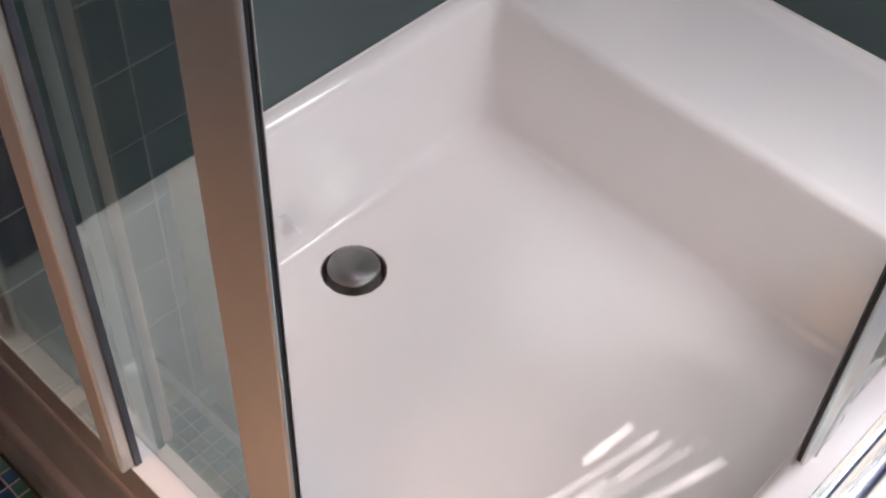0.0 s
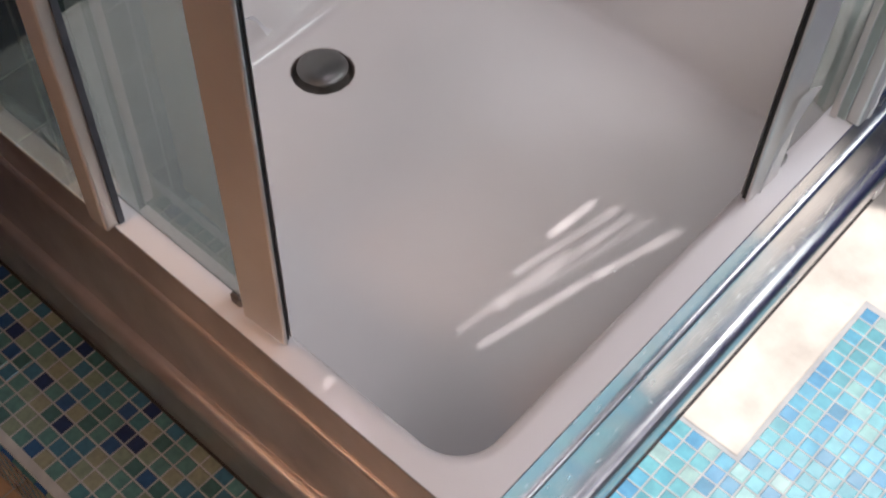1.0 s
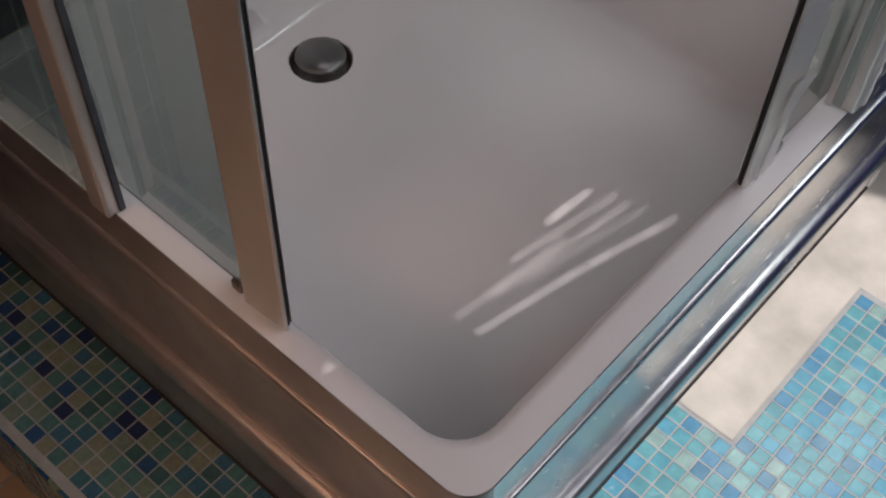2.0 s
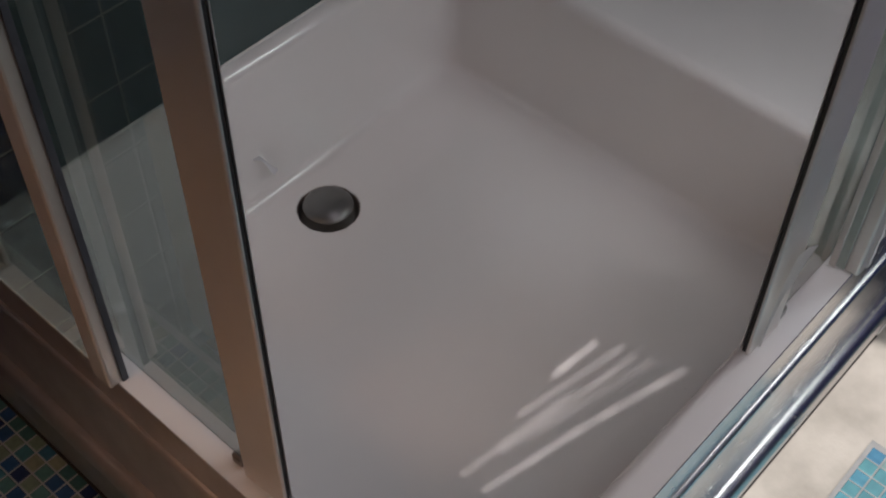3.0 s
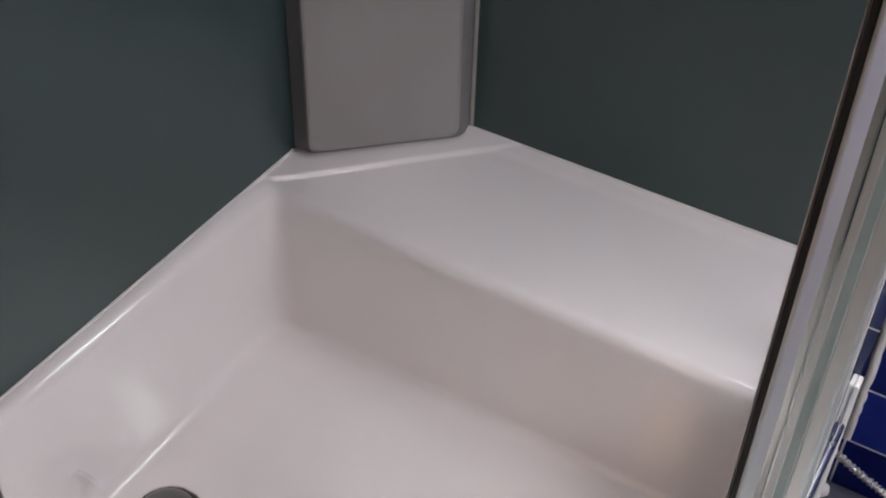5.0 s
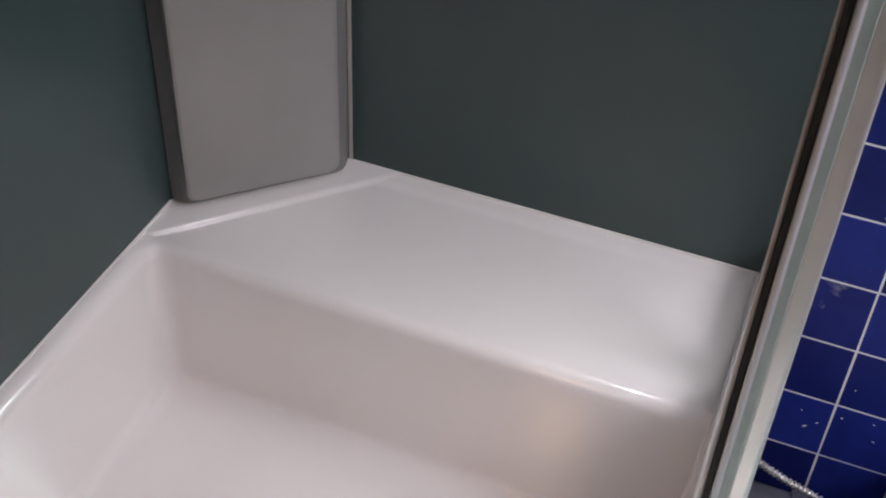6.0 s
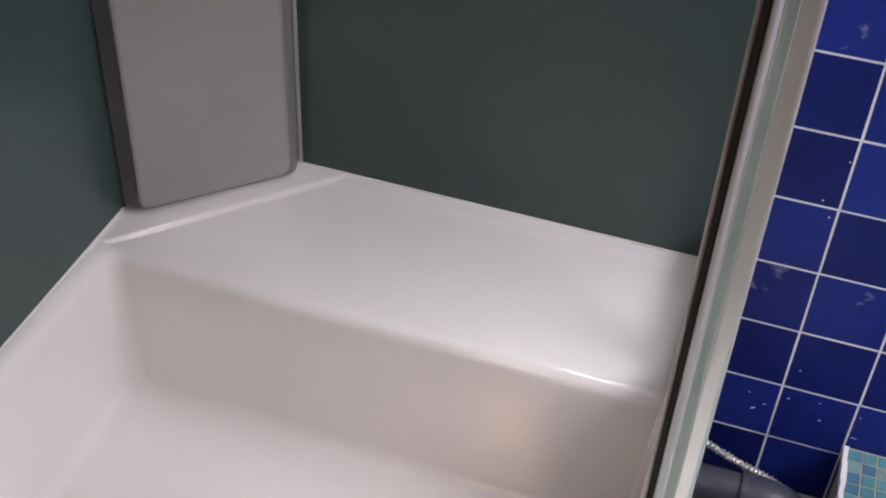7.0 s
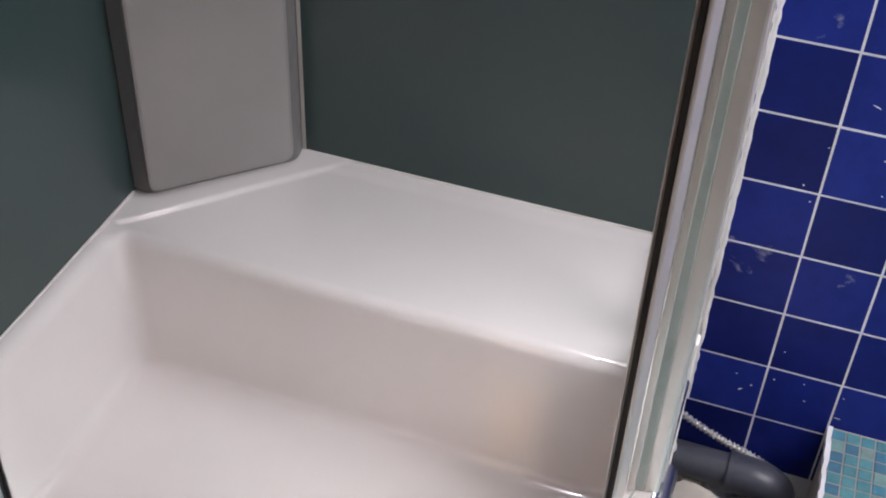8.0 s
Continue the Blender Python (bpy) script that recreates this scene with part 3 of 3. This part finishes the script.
for k in range(12):
    bm = bmesh.new()
    bmesh.ops.create_icosphere(bm, subdivisions=2, radius=1)
    sx, sy, sz = rng.uniform(0.012, 0.030), rng.uniform(0.014, 0.034), rng.uniform(0.008, 0.02)
    for v in bm.verts:
        n = 1 + 0.45 * noise.noise(v.co * 1.7 + Vector((k * 3.1, 0, 0)))
        v.co = Vector((v.co.x * sx * n, v.co.y * sy * n, max(v.co.z * sz * n, -sz * 0.4)))
    lump = part("mortar_lump", bm, PLASTER)
    lump.location = (1.045 - rng.uniform(0, 0.05), -0.05 - 0.175 * k / 11, PIT + sz * 0.4)
    tagged(lump, "broken lump of pale mortar on the recess bed", "mortar lump", "mortar lumps in the recess")

# flecks of dried mortar on the tiled wall
rng = random.Random(71)
flecks = bmesh.new()
for k in range(34):
    y, z = rng.uniform(-0.42, -0.06), rng.choice((rng.uniform(0.0, 0.12), rng.uniform(0.30, 0.48), rng.uniform(-0.05, 0.60)))
    m = Matrix.Translation((TILE_X - 0.0026, y, z)) @ Matrix.Rotation(rng.uniform(-0.7, 0.7), 4, "X") @ Matrix.Diagonal((0.0005, rng.choice((0.0012, 0.0022, 0.0060)) * rng.uniform(0.6, 1.4), rng.uniform(0.0006, 0.0016), 1))
    bmesh.ops.create_icosphere(flecks, subdivisions=1, radius=1, matrix=m)
tagged(part("mortar_flecks", flecks, GROUT), "small white flecks of dried mortar on the blue tiles", "mortar flecks", kind="stuff")

# ---- windows, curtain and what lies outside ----
window = thing("window_1", "white-framed garden window in the tiled wall", "window", kind="structure", at=(TILE_X + 0.08, 0, 0))
for c in ((EY0, EY0 + 0.03, EZ0, EZ1), (EY1 - 0.03, EY1, EZ0, EZ1), (EY0 + 0.03, EY1 - 0.03, EZ0, EZ0 + 0.03), (EY0 + 0.03, EY1 - 0.03, EZ1 - 0.03, EZ1)):
    part("window_frame", box(-0.025, 0.025, *c, 0.003), PLASTER, window)
pane = part("pane", box(-0.003, 0.003, EY0 + 0.03, EY1 - 0.03, EZ0 + 0.03, EZ1 - 0.03), PANE, window)
pane.visible_shadow = False

hedge, t, b, link = nodes("hedge_green")
n = noise_tex(t, 3.5, 8, 0.7)
link(ramp(t, n.outputs["Fac"], [(0.35, (0.02, 0.05, 0.015)), (0.55, (0.07, 0.14, 0.04)), (0.7, (0.25, 0.33, 0.18))]).outputs[0], b.inputs["Base Color"])
b.inputs["Roughness"].default_value = 0.8
tagged(part("backdrop", box(7.0, 7.2, -8, 6, LOW - 0.05, 2.6), hedge), "soft green garden foliage outside the window", "backdrop", kind="structure")

for num, (y0, y1, z0, z1) in ((2, LOWER), (3, UPPER)):
    w = thing("window_%d" % num, "unseen white-framed bathroom window", "window", kind="structure", at=(-1.63, 0, 0))
    for c in ((y0, y0 + 0.02, z0, z1), (y1 - 0.02, y1, z0, z1), (y0 + 0.02, y1 - 0.02, z0, z0 + 0.02), (y0 + 0.02, y1 - 0.02, z1 - 0.02, z1)):
        part("window_frame", box(-0.02, 0.02, *c, 0.002), PLASTER, w)
    p = part("pane", box(-0.002, 0.002, y0 + 0.02, y1 - 0.02, z0 + 0.02, z1 - 0.02), PANE, w)
    p.visible_shadow = False

# unseen window, added as the opening for the south fill
w = thing("window_4", "unseen white-framed bathroom window", "window", kind="structure", at=(0, SOUTH - 0.075, 0))
for c in ((SX0, SX0 + 0.03, SZ0, SZ1), (SX1 - 0.03, SX1, SZ0, SZ1), (SX0 + 0.03, SX1 - 0.03, SZ0, SZ0 + 0.03), (SX0 + 0.03, SX1 - 0.03, SZ1 - 0.03, SZ1)):
    part("window_frame", box(c[0], c[1], -0.025, 0.025, c[2], c[3], 0.003), PLASTER, w)
p = part("pane", box(SX0 + 0.03, SX1 - 0.03, -0.003, 0.003, SZ0 + 0.03, SZ1 - 0.03), PANE, w)
p.visible_shadow = False

# an unseen curtain added over the high window, slit to throw sun streaks on the tray
CLOTH = surface("sun_mask_cloth", (0.55, 0.53, 0.50), (0.68, 0.66, 0.63), 14, (0.8, 0.9))


def gap_edge(spot):
    """Where the sun's ray to a spot on the tray floor crosses the curtain."""
    d = SUN_FROM / -SUN_FROM.x
    k = spot[0] + 1.59
    return (spot[1] + d.y * k, BOTTOM + d.z * k)


# streak ends on the tray floor and slit widths, cut for the wanted light
SUN_SLITS = [((0.250, 0.181), (0.400, 0.148), 0.0034), ((0.400, 0.148), (0.545, 0.108), 0.0030), ((0.431, 0.222), (0.508, 0.214), 0.0046), ((0.237, 0.214), (0.43, 0.190), 0.0018),
        ((0.30, 0.200), (0.525, 0.166), 0.0016), ((0.34, 0.188), (0.53, 0.146), 0.0012), ((0.36, 0.216), (0.525, 0.185), 0.0020)]
curtain = thing("curtain", "unseen cloth added over the high window, cut to shape the sun", "curtain", at=(-1.59, 0, 0))
cy0, cy1, cz0, cz1, step_y = -1.17, -0.05, 1.80, 3.08, 0.004


def hem(y):
    """Height below which the cloth leaves the window bare, set to bound the sun on the step."""
    if y > -0.44:
        return cz0
    if y > -0.62:
        return 1.86 + (-0.44 - y) / 0.226
    if y > -0.80:
        return 2.66 + (-0.62 - y) * 0.5
    return max(2.75 - (-0.80 - y) * 6, cz0)


bm = bmesh.new()
for k in range(int((cy1 - cy0) / step_y)):
    y = cy0 + step_y * k
    mid = y + step_y / 2
    holes = []
    for a, b, w in SUN_SLITS:
        (ya, za), (yb, zb) = gap_edge(a), gap_edge(b)
        if min(ya, yb) < mid < max(ya, yb):
            z = za + (zb - za) * (mid - ya) / (yb - ya)
            slope = math.hypot(yb - ya, zb - za) / abs(yb - ya)
            w *= 0.62 + 1.3 * abs(noise.noise(Vector((mid * 60, w * 900, 0))))
            holes.append((z - w * slope / 2, z + w * slope / 2))
    low = hem(mid)
    for h0, h1 in sorted(holes) + [(cz1, cz1)]:
        if h0 > low:
            vs = [bm.verts.new((0, yy, zz)) for yy, zz in ((y, low), (y + step_y, low), (y + step_y, h0), (y, h0))]
            bm.faces.new(vs)
        low = max(low, h1)
part("cloth", bm, CLOTH, curtain)
part("rod", tube([(0.0, -1.18, 3.09), (0.0, -0.02, 3.09)], 0.008, 12), STEEL, curtain)

# ---- lamps ----
# cabinet out of view, added so that stile and apron reflect brown
cabinet = thing("unseen_cabinet", "low shallow brown wooden cabinet with three doors, unseen, added for its reflection", "cabinet", at=(-0.74, 0.692, LOW))
part("body", box(-0.47, 0.47, -0.06, 0.07, 0.04, 0.46, 0.004), WOOD, cabinet)
part("plinth", box(-0.45, 0.45, -0.05, 0.06, 0.0, 0.04), RUBBER, cabinet)
for x in (-0.466, -0.155, 0.156):
    d = part("door", box(x, x + 0.307, -0.076, -0.061, 0.05, 0.45, 0.003), WOOD, cabinet)
    part("handle", box(x + 0.140, x + 0.164, -0.088, -0.076, 0.26, 0.36, 0.004), BRASS, d, "brass handle")
# lamp out of view, added only as a source for the warm fill
fill_lamp = thing("fill_lamp", "slim brass lamp with a warm shade, unseen, added as source of the warm fill", "floor lamp", at=(-0.76, 0.43, LOW))
part("base", lathe([(0.0, 0.018), (0.02, 0.018), (0.10, 0.012), (0.11, 0.004), (0.11, 0.0), (0.0, 0.0)], (0, 0, 0), 40), BRASS, fill_lamp, smooth=True)
part("pole", tube([(0, 0, 0.015), (0, 0, 0.6), (0, 0, 1.20)], 0.009, 14), BRASS, fill_lamp, smooth=True)
part("shade", lathe([(0.105, 1.16), (0.080, 1.42), (0.078, 1.42), (0.103, 1.16), (0.105, 1.16)], (0, 0, 0), 40), glow("warm_shade", (1, 0.6, 0.3), 0.8), fill_lamp, smooth=True)
lamp_c = thing("ceiling_light", "slim white ceiling light, switched on", "ceiling light", at=(LIGHT_X, LIGHT_Y, CEIL))
part("body", box(-0.14, 0.14, -0.05, 0.05, -0.022, 0.0, 0.006), PLASTER, lamp_c, "white housing")
part("diffuser", box(-0.12, 0.12, -0.035, 0.035, -0.032, -0.0225, 0.004), glow("lamp_diffuser", (1, 0.95, 0.92), 2.0), lamp_c)

# scrap of film stuck low on the tray wall: a twisted ribbon, wider at both ends
bm = bmesh.new()
rows = []
for k in range(15):
    u = k / 14
    w = 0.0022 + 0.0032 * abs(2 * u - 1) ** 1.5
    mid = Vector((0.042 * (u - 0.5), 0.0, 0.003 * math.sin(u * 5.0)))
    turn = 0.05 + 0.15 * math.sin(u * 4.0)
    d = Vector((0.2, math.sin(turn), math.cos(turn))) * w
    rows.append((bm.verts.new(mid - d), bm.verts.new(mid + d)))
for a, b in zip(rows, rows[1:]):
    bm.faces.new((a[0], b[0], b[1], a[1]))
bmesh.ops.solidify(bm, geom=bm.faces[:], thickness=0.0008)
scrap = part("film_scrap", bm, GROUT)
scrap.matrix_world = pose(0.396, 0.7018, 0.1215, -36, 0, 0) @ pose(0, 0, 0, 0, 56, 0)
tagged(scrap, "tiny white scrap of film stuck to the tray wall", "film scrap")

# dark specks of debris on the tray floor by the glass
rng = random.Random(17)
specks = bmesh.new()
for k in range(9):
    c = Vector((0.055 + rng.uniform(0, 0.03), 0.43 + rng.uniform(0, 0.05), BOTTOM + 0.028))
    c.z = tray_height(c.x, c.y) + 0.0008
    a = rng.uniform(0, 3.1)
    m = Matrix.Translation(c) @ Matrix.Rotation(a, 4, "Z") @ Matrix.Diagonal((rng.uniform(0.001, 0.0035), 0.0007, 0.0006, 1))
    bmesh.ops.create_icosphere(specks, subdivisions=1, radius=1, matrix=m)
tagged(part("debris", specks, RUBBER), "a few dark specks of building dirt in the tray", "debris", kind="stuff")

# small white bumps that stand in for sparkles in the sunny patch
rng = random.Random(29)
drops = bmesh.new()
for k in range(16):
    x = rng.uniform(0.34, 0.52)
    y = 0.185 - (x - 0.34) * 0.5 + rng.uniform(-0.014, 0.012)
    r = rng.uniform(0.0010, 0.0022)
    bmesh.ops.create_uvsphere(drops, u_segments=10, v_segments=6, radius=1, matrix=Matrix.Translation((x, y, tray_height(x, y))) @ Matrix.Diagonal((r, r, r * 0.35, 1)))
tagged(part("sparkle_bumps", drops, ACRYLIC, smooth=True), "a few small white bumps standing in for sparkles on the tray floor", "water drops", kind="stuff")

# ---- pieces of walls, step and floor ----
def tile_mesh(name, w, h, d, e, material):
    """A flat glazed piece in the xy plane with chamfered rim, its face up."""
    me = bpy.data.meshes.new(name)
    a, b = w / 2, h / 2
    v = [(-a, -b, 0), (a, -b, 0), (a, b, 0), (-a, b, 0), (-a, -b, d - e), (a, -b, d - e), (a, b, d - e), (-a, b, d - e),
         (-a + e, -b + e, d), (a - e, -b + e, d), (a - e, b - e, d), (-a + e, b - e, d)]
    f = [(0, 1, 5, 4), (1, 2, 6, 5), (2, 3, 7, 6), (3, 0, 4, 7), (4, 5, 9, 8), (5, 6, 10, 9), (6, 7, 11, 10), (7, 4, 8, 11), (8, 9, 10, 11)]
    me.from_pydata(v, [], f)
    me.materials.append(material)
    return me


def lay(name, me, spots, parent, near, tilt, seed):
    """Pieces at the spots (matrices); those that near() accepts are objects, the rest one joined mesh."""
    rng = random.Random(seed)
    rest_v, rest_f = [], []
    for m in spots:
        m = m @ pose(0, 0, 0, rng.uniform(-tilt, tilt), rng.uniform(-tilt, tilt), rng.uniform(-tilt, tilt) * 0.6)
        if near(m.translation):
            ob = new(name, me)
            ob.parent = parent
            ob.matrix_basis = m
        else:
            k = len(rest_v)
            rest_v += [tuple(m @ v.co) for v in me.vertices]
            rest_f += [tuple(k + i for i in p.vertices) for p in me.polygons]
    if rest_v:
        joined = bpy.data.meshes.new(name + "_field")
        joined.from_pydata(rest_v, [], rest_f)
        joined.materials.append(me.materials[0])
        ob = new(name + "_field", joined)
        ob.parent = parent
        ob["kind"] = "stuff"


PITCH = 0.1027
blue = tile_mesh("blue_tile", 0.1006, 0.1006, 0.006, 0.0011, BLUE)
spots = [Matrix.Translation((TILE_X + 0.0035, -0.13 + PITCH * (j + 0.5), -0.024 + PITCH * (k + 0.5))) @ pose(0, 0, 0, 90, 0, -90)
         for j in range(-10, 2) for k in range(-2, 29)]
spots = [m for m in spots if m.translation.z > -0.13 and not (EY0 - 0.05 < m.translation.y < EY1 + 0.05 and EZ0 - 0.05 < m.translation.z < EZ1 + 0.05)]
lay("blue_tile", blue, spots, wall_east, lambda p: p.z < 1.2 and p.y > -0.55, 0.25, 21)
spots = [Matrix.Translation((-0.05 - PITCH * (j + 0.5), SY + 0.026, -0.19 + PITCH * (k + 0.5))) @ pose(0, 0, 0, 90, 0, 0)
         for j in range(15) for k in range(31)]
lay("navy_tile", tile_mesh("navy_tile", 0.1001, 0.1001, 0.006, 0.0016, DIM_BLUE), spots, wall_north, lambda p: False, 0.25, 22)

MP = 0.0205
bit = tile_mesh("mosaic_tile", 0.0181, 0.0181, 0.0055, 0.0009, MOSAIC)
sunlit_bit = tile_mesh("mosaic_tile", 0.0181, 0.0181, 0.0055, 0.0009, SUNLIT)
spots = [Matrix.Translation((-0.0555 + MP * (i + 0.5), 0.352 + MP * (j + 0.5), -0.0045)) for i in range(-6, 1) for j in range(-46, 19)]
spots += [Matrix.Translation((-0.1885, 0.352 + MP * (j + 0.5), -0.016 - MP * k)) @ pose(0, 0, 0, 0, -90, 0) for j in range(-46, 19) for k in range(8)]
east_spots = []
for i in range(-13, 40):
    for j in range(-28, 2):
        x, y = 0.2575 + MP * (i + 0.5), -0.0535 + MP * (j + 0.5)
        bare = (x > 0.365 and y > -0.108) or (x > 0.655 and y > NOTCH_Y - 0.009) or y > -0.040
        if not bare and x < 1.05:
            east_spots.append(Matrix.Translation((x, y, -0.0045)))


def near_bits(p):
    return (p.x < -0.035 and 0.16 < p.y < 0.56 and p.z > -0.03) or (0.2 < p.x < 0.656 and p.y > -0.20 and p.z > -0.01) or (p.x > 0.9 and p.y > -0.36 and p.z > -0.01)


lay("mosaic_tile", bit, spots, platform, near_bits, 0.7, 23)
lay("mosaic_tile", sunlit_bit, east_spots, platform, near_bits, 0.9, 24)

DARKTILE = surface("dark_brown_tile", (0.035, 0.015, 0.012), (0.07, 0.03, 0.024), 12, (0.25, 0.4))
FP = 0.085
for nm, mat, odd, seed in (("floor_tile", TERRA, 0, 31), ("dark_floor_tile", DARKTILE, 1, 32)):
    slab = tile_mesh(nm, FP - 0.003, FP - 0.003, 0.006, 0.001, mat)
    spots = [Matrix.Translation((-0.19 - FP * (i + 0.5), SY - FP * (j + 0.5), LOW - 0.002)) for i in range(16) for j in range(22) if ((i % 3 == 0 and j % 3 == 0) == bool(odd))]
    lay(nm, slab, spots, floor, lambda p: p.x > -0.5 and p.y > 0, 0.3, seed)
